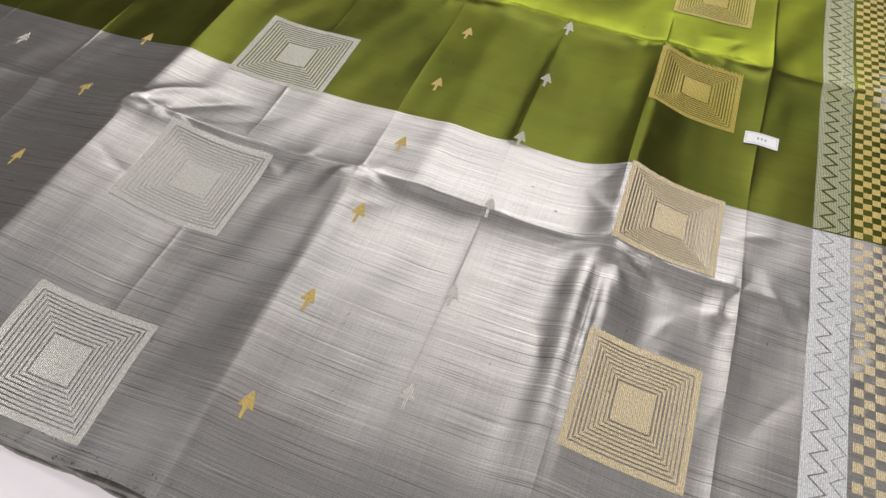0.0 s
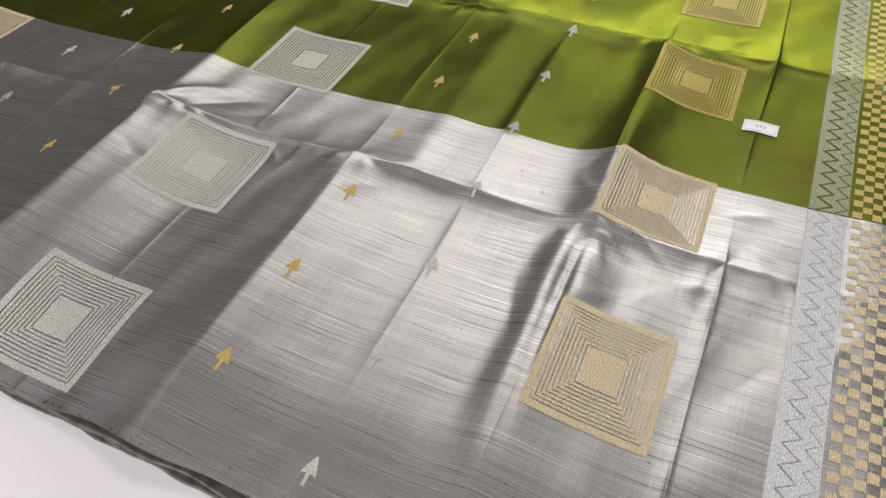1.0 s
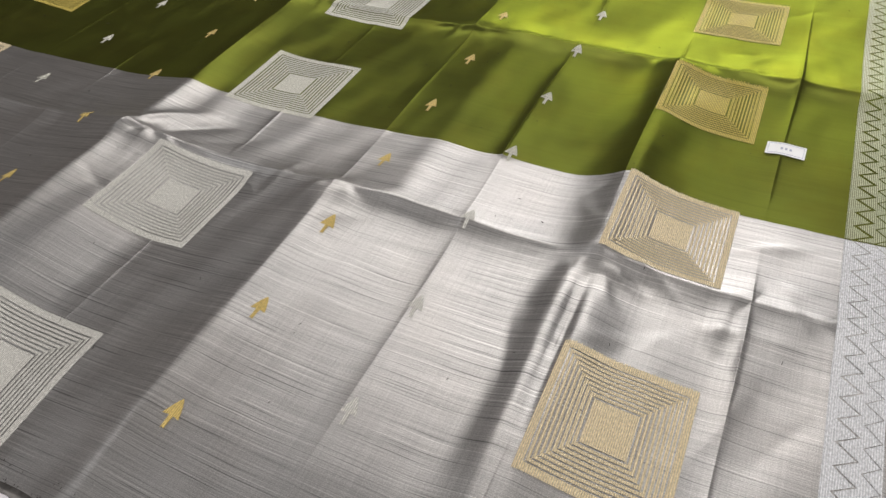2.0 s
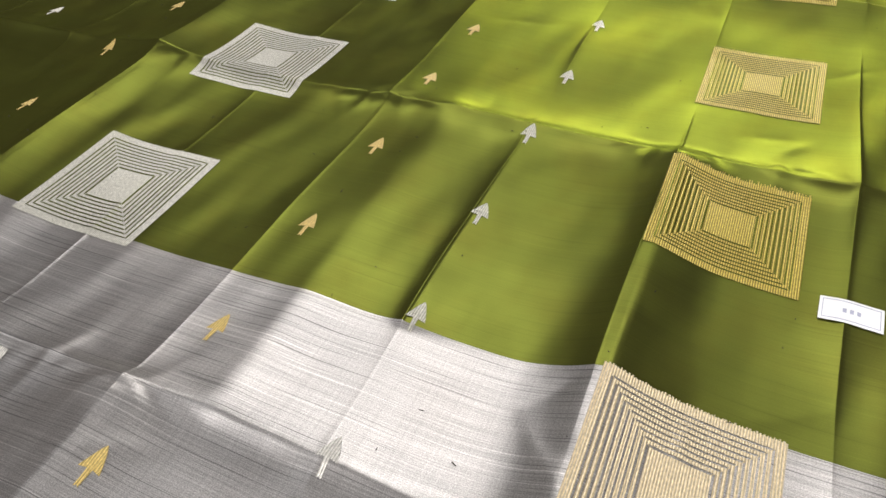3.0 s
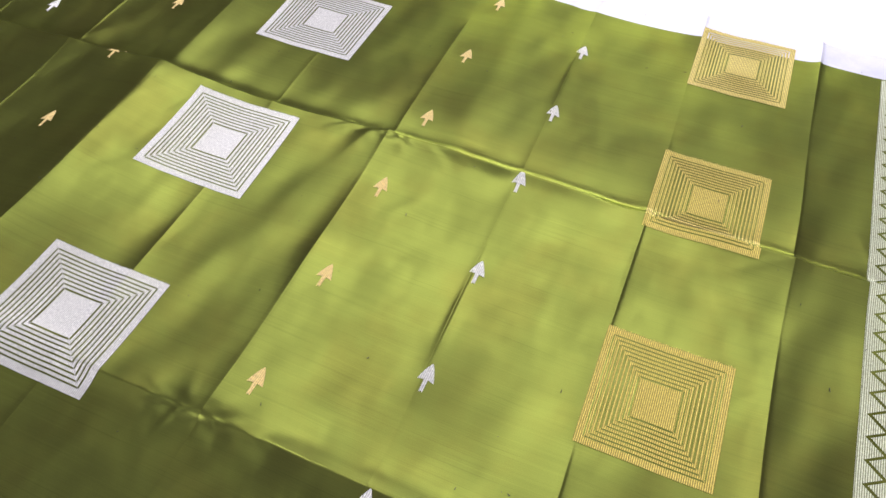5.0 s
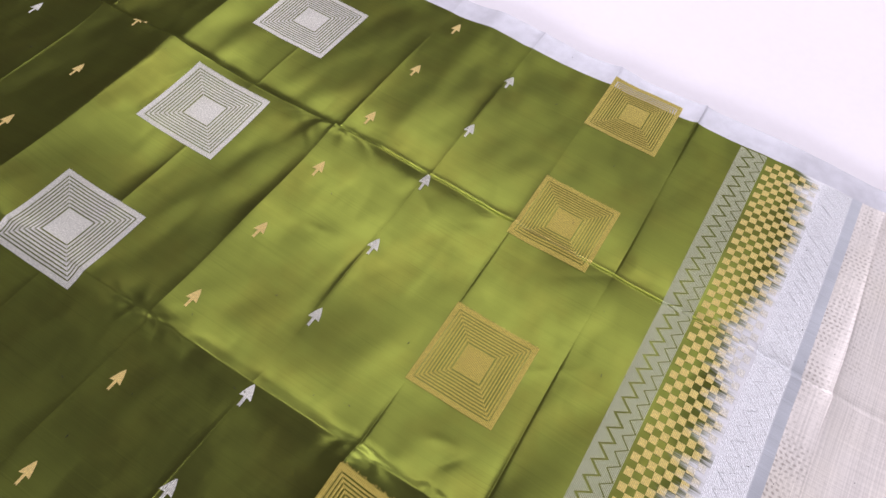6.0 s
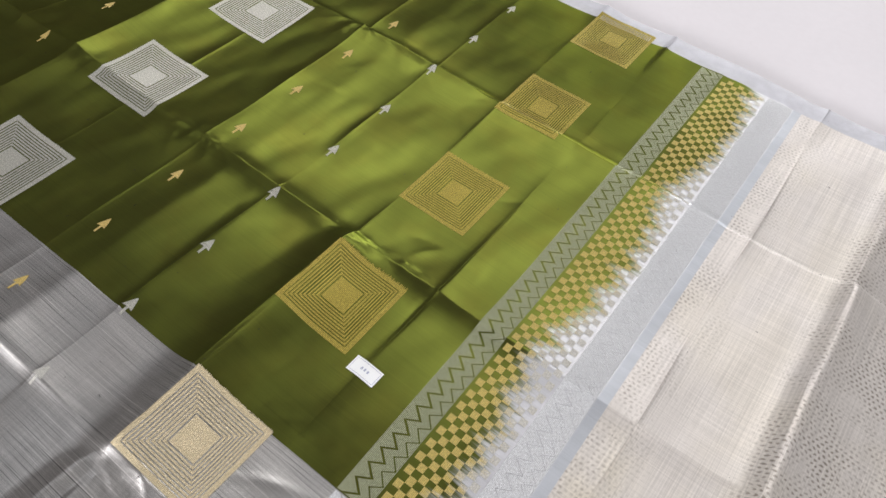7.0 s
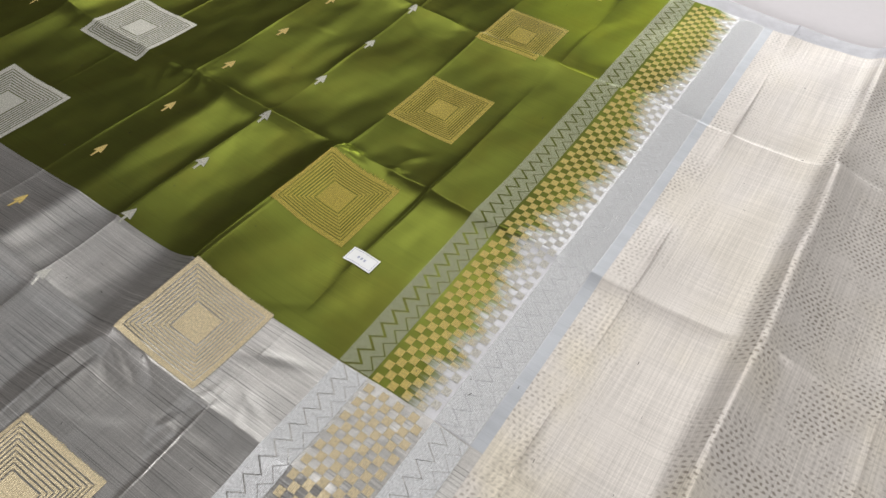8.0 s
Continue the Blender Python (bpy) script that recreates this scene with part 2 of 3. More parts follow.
# creases across the width: place, and height in millimetres in the four strips between the lengthwise ridges
CREASES = (
    (-1.02, 0, 0, 0, 0), (-0.90, 5, 5, 5, 5), (-0.79, 0, 0, 0, 0), (-0.68, 5, 5, 5, 5), (-0.565, 0, 0, 0, 0), (-0.455, 3, 1, 1, 1), (-0.345, 14, 9, 9, 7),
    (-0.300, 8.5, 3.6, 3.4, 3.0), (-0.232, -1, 0, 0, 1), (-0.118, 8.5, 2.0, 4.6, 1.5), (-0.062, 2.6, 5.4, 3.6, 4.6), (-0.030, 1.4, 3.2, 1.2, 2.6), (-0.003, 1.8, 2.4, 0, 1.0), (0.050, 2.0, 1.6, 0.0, 0.4), (0.102, 7.5, 4, 0.8, 1.2), (0.160, 3.0, 1.2, 0.8, 1.0), (0.211, 0.6, 0.5, 1.2, 1.0),
    (0.32, 4, 3, 3, 3), (0.429, 0, 0, 0, 0), (0.500, 1.5, 1.5, 1.5, 1.0), (0.536, 6, 6, 5, 3), (0.640, 0, 0, 0, 0), (0.75, 5, 5, 5, 5), (0.86, 0, 0, 0, 0),
)
LINES = (-0.79, -0.565, -0.455, -0.345, -0.232, -0.118, -0.003, 0.102, 0.211, 0.429, 0.536, 0.640)


def steps(points, step):
    out = []
    for a, b in zip(points, points[1:]):
        n = max(1, round((b - a) / step))
        out += [a + (b - a) * i / n for i in range(n)]
    return np.array(out + [points[-1]])


def soft(a, b, v):
    t = np.clip((v - a) / (b - a), 0, 1)
    return t * t * (3 - 2 * t)


def lump(v, mid, left, right):
    d = v - mid
    return np.exp(-((d / np.where(d < 0, left, right)) ** 2))


def wobble(x, y, seed, fx, fy, count=10):
    """A smooth uneven field between about -1 and 1."""
    rng = np.random.default_rng(seed)
    out = np.zeros_like(x)
    for _ in range(count):
        a, b, p = rng.normal(0, fx), rng.normal(0, fy), rng.uniform(0, 6.28)
        out += np.sin(a * x + b * y + p)
    return out / math.sqrt(count / 2) / 1.6


def relief(x, y):
    z = np.zeros_like(x)
    wander = 0.0016 * wobble(x, y, 5, 3, 14)
    place = [c[0] for c in CREASES]
    bounds = (-9,) + RIDGES + (9,)
    for s in range(4):
        weight = soft(bounds[s] - 0.012, bounds[s] + 0.012, y) * (1 - soft(bounds[s + 1] - 0.012, bounds[s + 1] + 0.012, y))
        strip = np.zeros_like(x)
        for shift in (-0.006, -0.002, 0.002, 0.006):
            xx = x + wander + shift
            for (xa, *ha), (xb, *hb) in zip(CREASES, CREASES[1:]):
                u = (xx - xa) / (xb - xa)
                a, b = ha[s] * 0.0015, hb[s] * 0.0015
                uu = np.clip(u, 0, 1)
                k = uu ** 1.8 if b > a else 1 - (1 - uu) ** 1.8
                strip += np.where((u >= 0) & (u < 1), a + (b - a) * k, 0) / 4
        z += weight * strip
    # pressed folds along each crease: a quick rise, a small sharp step, a slow fall
    for k, xa in enumerate(LINES):
        d = x + wander - xa
        worn = np.clip(0.75 + 0.6 * wobble(x, y, 80 + k, 4, 25), 0.1, 1.5)
        tall = np.where(y < RIDGES[0], 0.0050, 0.0036) if xa == 0.211 else 0.0036 if xa in (-0.003, 0.102, 0.429) else 0.0022
        tall = tall * (1.0 if xa == 0.211 else np.where(y < BORDER, 0.42, 0.55 if xa < -0.2 else 1.0))
        z += worn * tall * np.where(d < 0, np.exp(d / 0.007), 0.3 * np.exp(-d / 0.0012) + 0.7 * np.exp(-d / 0.022))
    # lengthwise ridges, steep on both sides
    for i, r in enumerate(RIDGES):
        d = y - r - 0.0022 * wobble(x, y, 20 + i, 9, 0.5)
        high = (1 - (0.5 if i == 0 else 0.35) * soft(0.15, 0.27, x)) * (1 - 0.5 * lump(x, 0.1, 0.05, 0.04)) * (0.0066, 0.0070, 0.0062)[i] * (1 + 0.25 * wobble(x, y, 30 + i, 14, 1))
        d = np.sign(d) * (np.sqrt(d * d + 0.0005 ** 2) - 0.0005)
        south, north = ((0.012, 0.030), (0.012, 0.030), (0.030, 0.005))[i]
        z += high * np.where(d < 0, np.exp(-(np.abs(d) / south) ** 1.05), np.exp(-(np.abs(d) / north) ** 1.05))
        if i == 2:
            up = np.maximum(d, 0)
            z -= high * 0.8 * np.exp(-up / 0.022) * (1 - np.exp(-((up / 0.005) ** 1.5)))
    # a shallow hollow behind the middle ridge
    z -= 0.002 * lump(x, 0.13, 0.07, 0.08) * soft(0.56, 0.68, y) * (1 - soft(0.76, 0.83, y))
    # the tall gathered ridge beside the gold squares
    d = x - 0.107 - 0.002 * wobble(x, y, 51, 2, 16)
    side = np.where(d < 0, np.exp(-(np.abs(d) / 0.024) ** 1.4), np.exp(-(np.abs(d) / 0.030) ** 1.3))
    z += side * soft(0.245, 0.275, y) * (0.0145 - 0.0050 * soft(0.34, 0.46, y)) * (1 - soft(0.538, 0.562, y))
    z += 0.0058 * (lump(x, 0.092, 0.014, 0.007) + lump(x, 0.113, 0.006, 0.02)) * soft(0.0, 0.2, y) * (1 - soft(0.205, 0.262, y))
    # the soft roll in the end piece
    d = x - 0.541 - 0.003 * wobble(x, y, 53, 2, 9)
    z += 0.014 * np.where(d < 0, np.exp(-(np.abs(d) / 0.0125) ** 1.8), np.exp(-np.abs(d) / 0.04)) * (0.5 + 0.5 * (1 - soft(0.80, 0.84, y)))
    # puckers that fan out from the crossings
    for px, py, wide, high in ((-0.118, 0.262, 0.035, 0.0022), (0.105, 0.255, 0.036, 0.0016), (-0.118, 0.555, 0.035, 0.0028), (-0.31, 0.555, 0.03, 0.002), (0.10, 0.555, 0.025, 0.0022), (-0.32, 0.262, 0.04, 0.0025), (0.17, 0.565, 0.02, 0.002), (-0.118, 0.825, 0.04, 0.0025), (0.55, 0.555, 0.03, 0.002), (0.30, 0.262, 0.03, 0.002)):
        d = py - y
        fan = 1.2 - 2 * np.abs(np.sin(0.6 * (x - px) / (0.0045 + 0.16 * np.abs(d)) + px * 40))
        z += np.where(d > 0, 0.7, 0.2) * high * fan * np.exp(-((x - px) / wide) ** 2) * np.exp(-np.abs(d) / 0.022) * soft(0, 0.006, np.abs(d))
    # short sharp crinkles, most of them in the silver border and beside the ridges
    rng = random.Random(77)
    for k in range(150):
        if k < 60:
            cx, cy = rng.uniform(0.06, 0.42), rng.uniform(0.16, 0.34)
        elif k < 120:
            cx, cy = rng.uniform(-0.65, 0.70), rng.choice(RIDGES) + rng.gauss(-0.012, 0.03)
        else:
            cx, cy = rng.uniform(-0.65, 0.70), rng.uniform(0.0, 1.05)
        turn = rng.choice((0.3, 0.6, 1.0, 1.4, 2.0, 2.6)) + rng.uniform(-0.25, 0.25)
        long, wide, high = rng.uniform(0.012, 0.038), rng.uniform(0.0028, 0.006), rng.uniform(-0.0011, 0.0014) * (1.0 if cy < BORDER else 0.45)
        u = (x - cx) * math.cos(turn) + (y - cy) * math.sin(turn)
        v = (y - cy) * math.cos(turn) - (x - cx) * math.sin(turn) + u * u * rng.uniform(-4, 4)
        z += high * np.exp(-(u / long) ** 2) * np.exp(-(np.abs(v) / wide) ** 1.3)
    # a few single dents and tucks
    for cx, cy, turn, long, wide, high in ((0.124, 0.247, -0.25, 0.018, 0.0050, 0.0030), (0.117, 0.236, 1.95, 0.016, 0.004, 0.0018), (0.172, 0.588, 1.0, 0.012, 0.004, 0.0013), (0.160, 0.600, 0.2, 0.014, 0.005, -0.0006), (-0.33, 0.285, 0.9, 0.03, 0.007, 0.004), (-0.29, 0.290, 0.7, 0.03, 0.008, -0.003)):
        u = (x - cx) * math.cos(turn) + (y - cy) * math.sin(turn)
        v = (y - cy) * math.cos(turn) - (x - cx) * math.sin(turn) + 6 * u * u
        z += high * np.exp(-(u / long) ** 2) * np.exp(-(np.abs(v) / wide) ** 1.4)
    z += 0.0008 * wobble(x, y, 2, 24, 20, 14) + 0.00062 * wobble(x, y, 4, 60, 24, 14) + 0.00016 * wobble(x, y, 3, 75, 45, 14)
    # the edges sink to the layers below
    z -= 0.0058 * (1 - soft(NEAR, NEAR + 0.09, y)) + 0.0012 * np.exp(-(FAR - y) / 0.008)
    return z



def fine(points, step, centres, reach, small):
    """Grid lines: even steps, and closer ones about the creases."""
    marks = sorted(set(points))
    base = steps(marks, step)
    extra = [c + o for c in centres for o in np.arange(-reach, reach + 1e-9, small)]
    keep = [b for b in base if min(abs(b - c) for c in centres) > reach + small / 2 or any(abs(b - m) < 1e-9 for m in marks)]
    out = sorted(keep + [e for e in extra if all(abs(e - m) > small / 3 for m in marks) and marks[0] < e < marks[-1]])
    return np.array(out)


GX = fine((LEFT, PALLU, RIGHT), 0.0030, LINES, 0.0036, 0.0004)
GY = fine((NEAR, BORDER, SELVEDGE, FAR), 0.0030, (NEAR, *RIDGES), 0.008, 0.0010)
MX, MY = np.meshgrid(GX, GY)
GRID = relief(MX, MY)


def height(x, y):
    """The cloth's height, as its mesh has it."""
    i = np.clip(np.searchsorted(GX, x) - 1, 0, len(GX) - 2)
    j = np.clip(np.searchsorted(GY, y) - 1, 0, len(GY) - 2)
    u = np.clip((x - GX[i]) / (GX[i + 1] - GX[i]), 0, 1)
    v = np.clip((y - GY[j]) / (GY[j + 1] - GY[j]), 0, 1)
    return GRID[j, i] * (1 - u) * (1 - v) + GRID[j, i + 1] * u * (1 - v) + GRID[j + 1, i] * (1 - u) * v + GRID[j + 1, i + 1] * u * v


def edge_y(x, y):
    """The hems waver a little."""
    return y + 0.0024 * wobble(x, y, 41, 38, 0, 8) * (np.exp(-(y - NEAR) / 0.03) + np.exp(-(FAR - y) / 0.03))


def sheet(name, x0, x1, y0, y1, material, parent, label):
    ii = np.where((GX >= x0 - 1e-9) & (GX <= x1 + 1e-9))[0]
    jj = np.where((GY >= y0 - 1e-9) & (GY <= y1 + 1e-9))[0]
    x, y = MX[np.ix_(jj, ii)], MY[np.ix_(jj, ii)]
    z = GRID[np.ix_(jj, ii)]
    w, h = len(ii), len(jj)
    verts = np.stack([x, edge_y(x, y), z], -1).reshape(-1, 3)
    k = (np.arange(h - 1)[:, None] * w + np.arange(w - 1)[None, :]).reshape(-1)
    faces = np.stack([k, k + 1, k + w + 1, k + w], -1)
    data = bpy.data.meshes.new(name)
    data.vertices.add(len(verts))
    data.vertices.foreach_set("co", verts.astype(np.float32).ravel())
    data.loops.add(faces.size)
    data.loops.foreach_set("vertex_index", faces.astype(np.int32).ravel())
    data.polygons.add(len(faces))
    data.polygons.foreach_set("loop_start", np.arange(0, faces.size, 4, dtype=np.int32))
    data.update(calc_edges=True)
    data.validate()
    data.shade_smooth()
    data.materials.append(material)
    ob = new(name, data)
    ob.parent = parent
    ob["label"] = label
    return ob


saree = tagged(new("saree"), "creased green and silver silk saree with woven motifs on table", "saree")
sheet("silver_border", LEFT, PALLU, NEAR, BORDER, M_SILVER, saree, "wide silver grey silk border, creased")
sheet("green_field", LEFT, PALLU, BORDER, SELVEDGE, M_GREEN, saree, "olive green satin silk with feathered dyed end")
sheet("selvedge", LEFT, RIGHT, SELVEDGE, FAR, M_SELVEDGE, saree, "narrow silver grey selvedge")
sheet("end_piece", PALLU, RIGHT, NEAR, SELVEDGE, M_BEIGE, saree, "pale beige brocade end piece with small dark dots")


def under_layer(drop, out_near, out_far, seed):
    """A lower fold of the cloth that shows only at the hems."""
    xs = steps((LEFT, RIGHT), 0.006)
    ys = np.array([NEAR - out_near, NEAR - out_near + 0.002, NEAR - out_near + 0.006, NEAR + 0.03, 0.5, FAR - 0.03, FAR + out_far - 0.005, FAR + out_far])
    x, y = np.meshgrid(xs, ys)
    hem = np.exp(-(y - ys[0]) / 0.02) + np.exp(-(ys[-1] - y) / 0.02)
    yy = y + (0.0036 * wobble(x, y, seed, 18, 0, 8) + 0.0014 * wobble(x, y, seed + 5, 90, 0, 8)) * hem
    z = -drop + 0.0009 * wobble(x, y, seed + 1, 22, 3, 8) * np.exp(-(y - ys[0]) / 0.02)
    z[0] -= 0.0006
    z = np.maximum(z, TOP + 0.0006)
    w, h = len(xs), len(ys)
    faces = [(r * w + c, r * w + c + 1, (r + 1) * w + c + 1, (r + 1) * w + c) for r in range(h - 1) for c in range(w - 1)]
    ob = mesh_object("lower_fold", np.stack([x, yy, z], -1).reshape(-1, 3), faces, M_HEM, saree, "lower silk fold at the hem, its shade painted dark grey", True)
    mod = ob.modifiers.new("thick", "SOLIDIFY")
    mod.thickness = 0.0006
    return ob


# real lower layers, coloured dark along the whole hem for the shade there
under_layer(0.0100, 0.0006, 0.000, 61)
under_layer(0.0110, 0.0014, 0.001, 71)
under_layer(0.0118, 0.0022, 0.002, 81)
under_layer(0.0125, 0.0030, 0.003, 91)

# ---- woven motifs ----
LIFT = 0.00035


class Drape:
    """Collects flat shapes of the plan and lays them on the cloth."""

    def __init__(self):
        self.verts, self.faces, self.known = [], [], {}

    def quad(self, a, b, c, d, step=0.003):
        a, b, c, d = (np.array(p, float) for p in (a, b, c, d))
        nu = max(1, math.ceil(max(np.linalg.norm(b - a), np.linalg.norm(c - d)) / step))
        nv = max(1, math.ceil(max(np.linalg.norm(d - a), np.linalg.norm(c - b)) / step))
        grid = []
        for j in range(nv + 1):
            for i in range(nu + 1):
                u, v = i / nu, j / nv
                p = (a * (1 - u) + b * u) * (1 - v) + (d * (1 - u) + c * u) * v
                key = (round(p[0] * 1e6), round(p[1] * 1e6))
                if key not in self.known:
                    self.known[key] = len(self.verts)
                    self.verts.append(p)
                grid.append(self.known[key])
        for j in range(nv):
            for i in range(nu):
                k = j * (nu + 1) + i
                face = [grid[k], grid[k + 1], grid[k + nu + 2], grid[k + nu + 1]]
                face = [f for n, f in enumerate(face) if f != face[n - 1]]
                if len(set(face)) > 2:
                    q = [self.verts[f] for f in face]
                    if sum(m[0] * n[1] - n[0] * m[1] for m, n in zip(q, q[1:] + q[:1])) < 0:
                        face.reverse()
                    self.faces.append(face)

    def lay(self, name, material, label="", lift=LIFT):
        p = np.array(self.verts)
        z = height(p[:, 0], p[:, 1]) + lift
        return mesh_object(name, np.column_stack([p, z]), self.faces, material, saree, label, True)


def square_motif(cx, cy, w, h, material, label, fringe, rng):
    d = Drape()
    rings = [(1.0, 0.885)]
    for k in range(8):
        outer = 0.86 - k * 0.066
        rings.append((outer, outer - 0.042))
    for o, i in rings:
        ow, oh, iw, ih = o * w / 2, o * h / 2, i * w / 2, i * h / 2
        d.quad((cx - ow, cy - oh), (cx + ow, cy - oh), (cx + iw, cy - ih), (cx - iw, cy - ih))
        d.quad((cx + ow, cy - oh), (cx + ow, cy + oh), (cx + iw, cy + ih), (cx + iw, cy - ih))
        d.quad((cx + ow, cy + oh), (cx - ow, cy + oh), (cx - iw, cy + ih), (cx + iw, cy + ih))
        d.quad((cx - ow, cy + oh), (cx - ow, cy - oh), (cx - iw, cy - ih), (cx - iw, cy + ih))
    # threads that run on from ring to ring at the corners
    c = 0.325
    inner = [i for _, i in rings]
    outer = [o for o, _ in rings[1:]] + [c]
    for sx, sy in ((-1, -1), (1, -1), (1, 1), (-1, 1)):
        for i, o in zip(inner, outer):
            p, q = (cx + sx * i * w / 2, cy + sy * i * h / 2), (cx + sx * o * w / 2, cy + sy * o * h / 2)
            t = -sx * 0.0006
            d.quad(p, (p[0] + t, p[1]), (q[0] + t, q[1]), q)
    d.quad((cx - c * w / 2, cy - c * h / 2), (cx + c * w / 2, cy - c * h / 2), (cx + c * w / 2, cy + c * h / 2), (cx - c * w / 2, cy + c * h / 2))
    if fringe:
        x = cx - w / 2
        while x < cx + w / 2 - 0.001:
            t, long = rng.uniform(0.0005, 0.0011), rng.uniform(0.0003, fringe)
            d.quad((x, cy + h / 2), (x + t, cy + h / 2), (x + t, cy + h / 2 + long), (x, cy + h / 2 + long))
            x += t + rng.uniform(0.0003, 0.0012)
    return d.lay("square_motif", material, label)


def arrow_motif(cx, tip, material, label, rng):
    """A leaf-shaped head with a notched base, on a short stem."""
    d = Drape()
    lean = rng.uniform(-0.0006, 0.0006)
    rows = [(0.0, 0.0003, 0.0)]
    for f in (0.17, 0.34, 0.5, 0.67, 0.84, 1.0):
        rows.append((0.0118 * f, 0.0056 * f ** 0.85 + 0.0003, 0.0014 * f * f))
    rows += [(0.0122, 0.0015, 0.0), (0.0165, 0.0013, 0.0), (0.0210, 0.0013, 0.0006)]
    for (d0, w0, s0), (d1, w1, s1) in zip(rows, rows[1:]):
        l0, l1 = lean * d0 / 0.02, lean * d1 / 0.02
        for s in (-1, 1):
            d.quad((cx + l1, tip - d1 + s1), (cx + l1 + s * w1, tip - d1 - s1), (cx + l0 + s * w0, tip - d0 - s0), (cx + l0, tip - d0 + s0), 0.006)
    return d.lay("arrow_motif", material, label)


rng = random.Random(4)
GOLD_SQ, WHITE_SQ = "gold thread square of nested outlines", "silver thread square of nested outlines"
for k in range(6):
    cy = 0.1305 if k == 0 else 0.1265 + 0.1828 * k
    square_motif((0.151, 0.147)[k] if k < 2 else 0.144, cy, 0.0865, 0.096 if k == 0 else 0.090, M_PALEGOLD if k < 2 else M_GOLD, GOLD_SQ, 0.0030 if k == 2 else 0.0012, rng)
    square_motif(-0.661, cy - 0.004, 0.090, 0.092, M_PALEGOLD if k < 2 else M_GOLD, GOLD_SQ, 0.0010, rng)
for k in range(6):
    cy = 0.0205 + 0.1868 * k
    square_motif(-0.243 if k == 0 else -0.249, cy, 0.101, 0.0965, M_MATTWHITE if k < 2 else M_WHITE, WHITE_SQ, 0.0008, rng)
    if 0 <= k < 6:
        square_motif(-1.06, cy, 0.100, 0.0965, M_WHITE, WHITE_SQ, 0.0008, rng)
for k in range(12):
    if 0.0922 * k < SELVEDGE - 0.005:
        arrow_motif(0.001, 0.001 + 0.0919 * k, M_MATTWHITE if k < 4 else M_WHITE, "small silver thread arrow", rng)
    arrow_motif(-0.400, -0.011 + 0.0942 * k, M_GOLDARROW, "small gold thread arrow", rng)
    arrow_motif(-0.098, 0.046 + 0.0918 * k, M_GOLDARROW, "small gold thread arrow", rng)
    arrow_motif(-0.519, 0.041 + 0.0935 * k, M_WHITE, "small silver thread arrow", rng)
    arrow_motif(-0.805, 0.041 + 0.0935 * k, M_WHITE, "small silver thread arrow", rng)

# ---- bands beside the end piece ----
CELL = 0.00725


def zigzag_band(x0, x1, y0, y1, material, label, line=0.0026):
    """A silver strip with an open zigzag line along it and toothed edges."""
    d = Drape()
    p = 0.0158
    n = round((y1 - y0) / p)
    p = (y1 - y0) / n
    w = x1 - x0
    a, b, c, e = x0 + 0.20 * w, x0 + 0.58 * w, x0 + 0.66 * w, x0 + 0.97 * w
    g = line / 2
    for k in range(n):
        ya, ym, yb = y0 + k * p, y0 + (k + 0.42) * p, y0 + (k + 1) * p
        # the strip before, between and behind two zigzag lines
        for (la, lb), (ra, rb) in (((x0, x0), (a - g, b - g)), ((a + g, b + g), (c - g / 2, e - g / 2)), ((c + g / 2, e + g / 2), (x1, x1))):
            d.quad((la, ya), (ra, ya), (rb, ym), (lb, ym))
            d.quad((lb, ym), (rb, ym), (ra, yb), (la, yb))
    return d.lay("zigzag_band", material, label)


def checker_band(x0, columns, y0, y1, material, label, rng):
    """Woven squares, every second one in gold thread."""
    d = Drape()
    rows = int((y1 - y0) / CELL)
    for r in range(rows):
        for c in range(columns):
            if (r + c) % 2:
                continue
            x, y = x0 + c * CELL + rng.uniform(-2e-4, 2e-4), y0 + r * CELL
            over = rng.uniform(0.0, 0.0005)
            d.quad((x + 0.0001, y + 0.0001), (x + CELL - 0.0001, y + 0.0001), (x + CELL - 0.0001, y + CELL + over), (x + 0.0001, y + CELL + over), 0.0037)
    return d.lay("checker_band", material, label)


for y0, y1, hatch, check in ((NEAR + 0.006, BORDER - 0.001, M_PALEHATCH, M_PALEGOLD), (BORDER + 0.001, SELVEDGE - 0.002, M_HATCH, M_CHECK)):
    tagged(zigzag_band(0.2635, 0.2935, y0, y1, hatch, "silver thread zigzag strip", 0.0018 if hatch is M_PALEHATCH else 0.0034), kind="stuff")
    tagged(zigzag_band(0.3575, 0.3905, y0, y1, M_PALEHATCH, "silver thread zigzag strip", 0.0012), kind="stuff")
    tagged(checker_band(0.2965, 8, y0, y1, check, "gold thread checkered strip", rng), kind="stuff")

# ---- stray threads in the weave ----


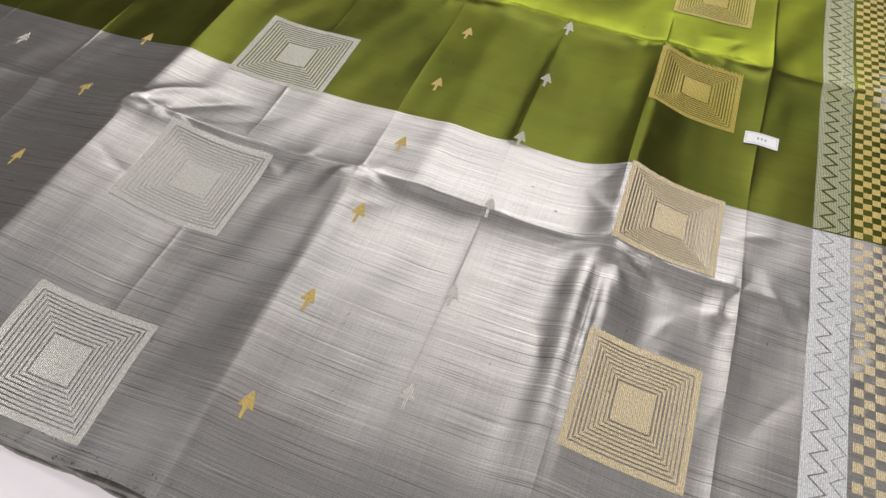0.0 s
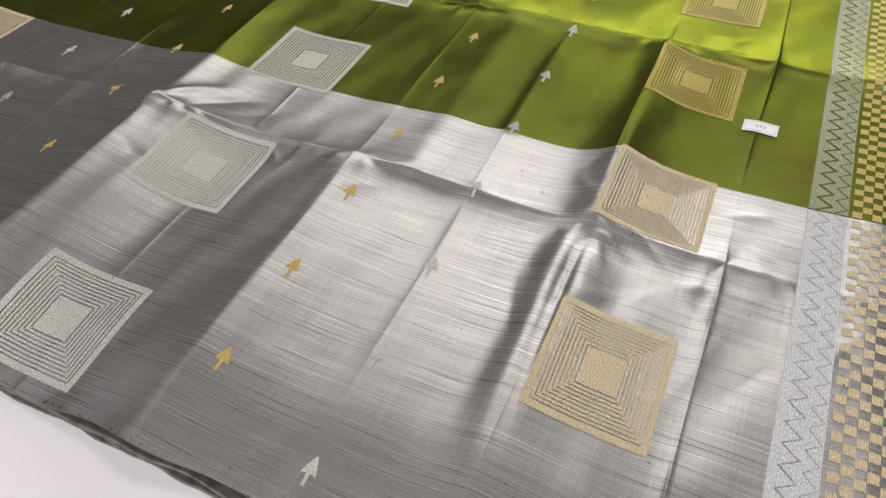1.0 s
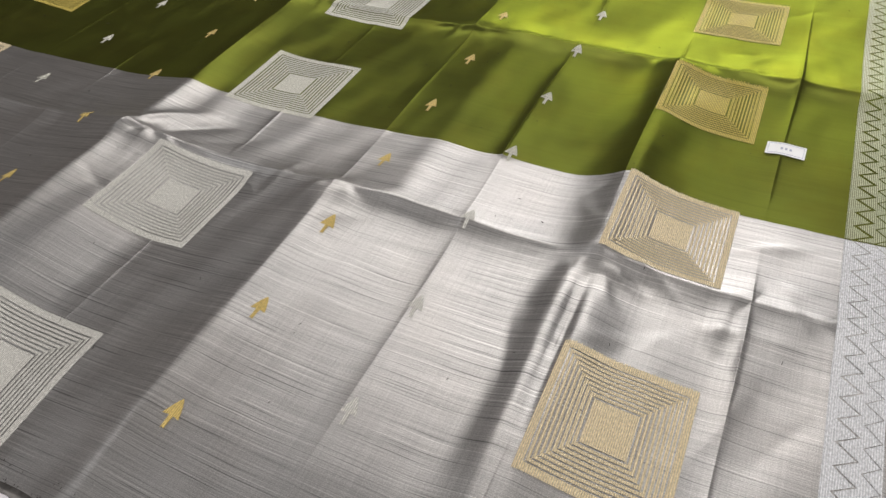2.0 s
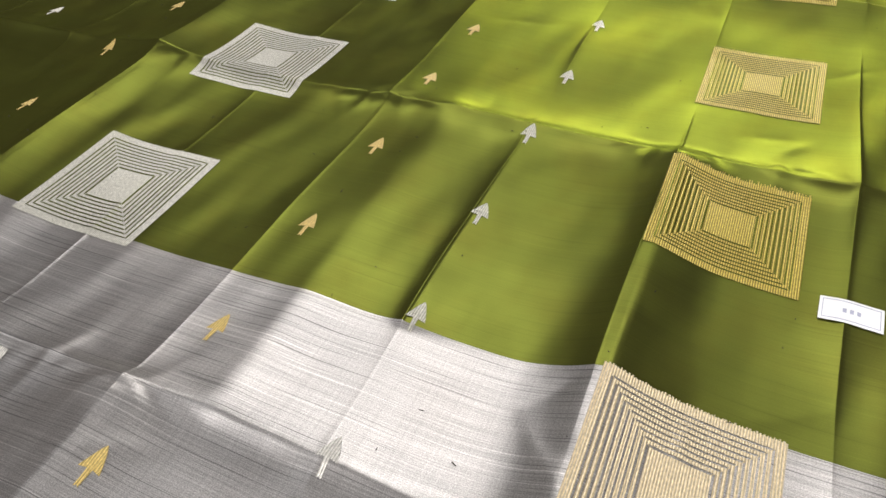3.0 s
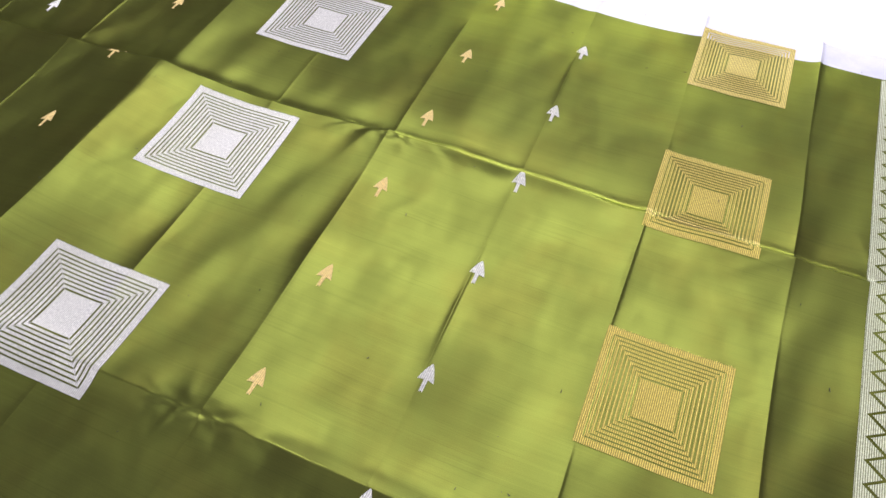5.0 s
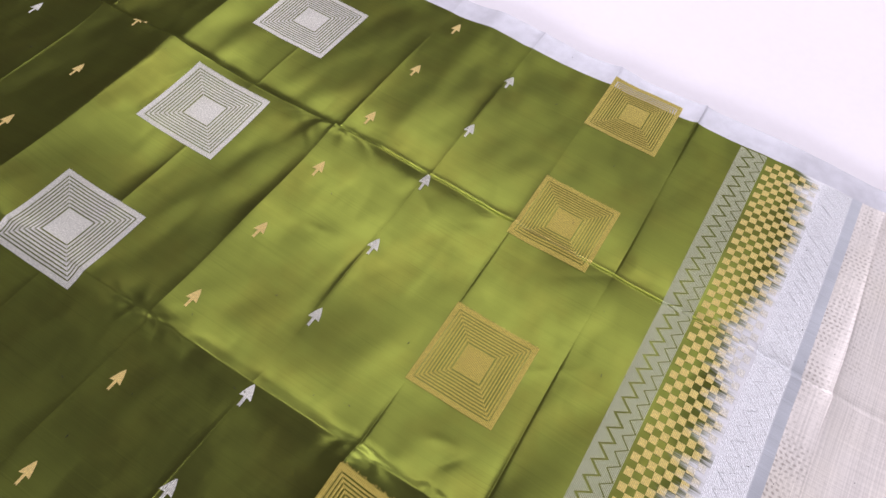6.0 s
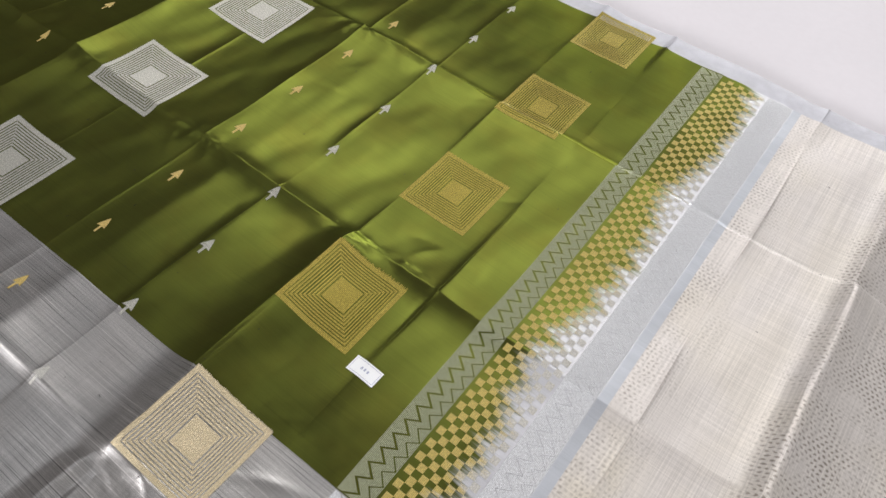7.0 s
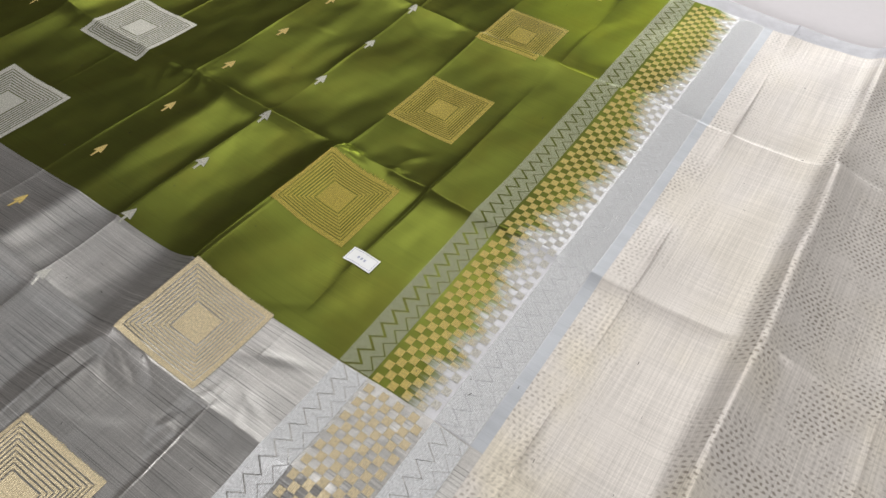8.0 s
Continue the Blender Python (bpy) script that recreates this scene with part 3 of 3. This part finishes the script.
def stray_threads(count, seed, low, high, left, right, size=1.0):
    rng = random.Random(seed)
    verts, faces = [], []
    for _ in range(count):
        x, y = rng.uniform(left, right), rng.uniform(low, high)
        turn, long, w = rng.choice((0.0, 1.35, 1.57, 1.57)) + rng.uniform(-0.4, 0.4), size * rng.uniform(0.0006, 0.0035), rng.uniform(0.00012, 0.0003)
        ux, uy = math.cos(turn), math.sin(turn)
        z = float(height(np.array([x]), np.array([y]))[0]) + 0.0005
        k = len(verts)
        for s, t, up in ((-1, -1, 0), (1, -1, 0), (1, 1, 0), (-1, 1, 0), (0, 0, 0.0004)):
            verts.append((x + ux * s * long / 2 - uy * t * w, y + uy * s * long / 2 + ux * t * w, z + up))
        faces += [(k, k + 1, k + 4), (k + 1, k + 2, k + 4), (k + 2, k + 3, k + 4), (k + 3, k, k + 4)]
    ob = mesh_object("loose_thread", verts, faces, M_SLUB, saree, "tiny dark thread ends in the weave")
    return tagged(ob, kind="stuff")


stray_threads(300, 9, NEAR + 0.01, FAR - 0.01, -0.9, 0.75)
stray_threads(170, 10, NEAR + 0.001, NEAR + 0.004, -0.5, 0.35, 0.5)
stray_threads(110, 11, NEAR + 0.010, NEAR + 0.014, -0.5, 0.35, 0.4)

# ---- price ticket ----
ticket = tagged(new("price_ticket"), "small white paper ticket lying on the green silk", "ticket")


def on_ticket(u, v):
    a = math.radians(-1.5)
    return 0.2125 + u * math.cos(a) - v * math.sin(a), 0.4455 + u * math.sin(a) + v * math.cos(a)


def bed(u):
    """The height at which the paper lies, over the highest threads beneath it."""
    tops = []
    for shift in np.arange(-0.006, 0.0061, 0.002):
        px, py = on_ticket(u + shift, np.arange(-0.0085, 0.0086, 0.001))
        tops.append(height(px, py).max())
    return float(np.mean(np.maximum(tops[1:], tops[:-1]))) + 0.0007


def ticket_piece(name, u0, u1, v0, v1, lift, material, label=""):
    """A thin slip; the paper bends over the crease that it lies on."""
    verts, faces, n = [], [], 8
    for s in (0.0, 0.00025):
        for v in (v0, v1):
            for i in range(n + 1):
                u = u0 + (u1 - u0) * i / n
                x, y = on_ticket(u, v)
                verts.append((x, y, bed(u) + lift + s))
    w = n + 1
    for i in range(n):
        faces += [(i, i + w, i + w + 1, i + 1), (2 * w + i, 2 * w + i + 1, 3 * w + i + 1, 3 * w + i), (i, i + 1, 2 * w + i + 1, 2 * w + i), (w + i + 1, w + i, 3 * w + i, 3 * w + i + 1)]
    faces += [(0, 2 * w, 3 * w, w), (n, n + w, 3 * w + n, 2 * w + n)]
    return mesh_object(name, verts, faces, material, ticket, label)


ticket_piece("paper", -0.0155, 0.0155, -0.0085, 0.0085, 0.0, M_PAPER)
for u0, u1, v0, v1 in ((-0.0140, 0.0140, 0.0066, 0.0069), (-0.0140, 0.0140, -0.0069, -0.0066), (-0.0140, -0.0137, -0.0066, 0.0066), (0.0137, 0.0140, -0.0066, 0.0066)):
    ticket_piece("printed_line", u0, u1, v0, v1, 0.0002, M_INK)
for u in (-0.0035, 0.0, 0.0035):
    ticket_piece("written_bar", u - 0.0009, u + 0.0009, -0.0014, 0.0014, 0.0002, M_INK)
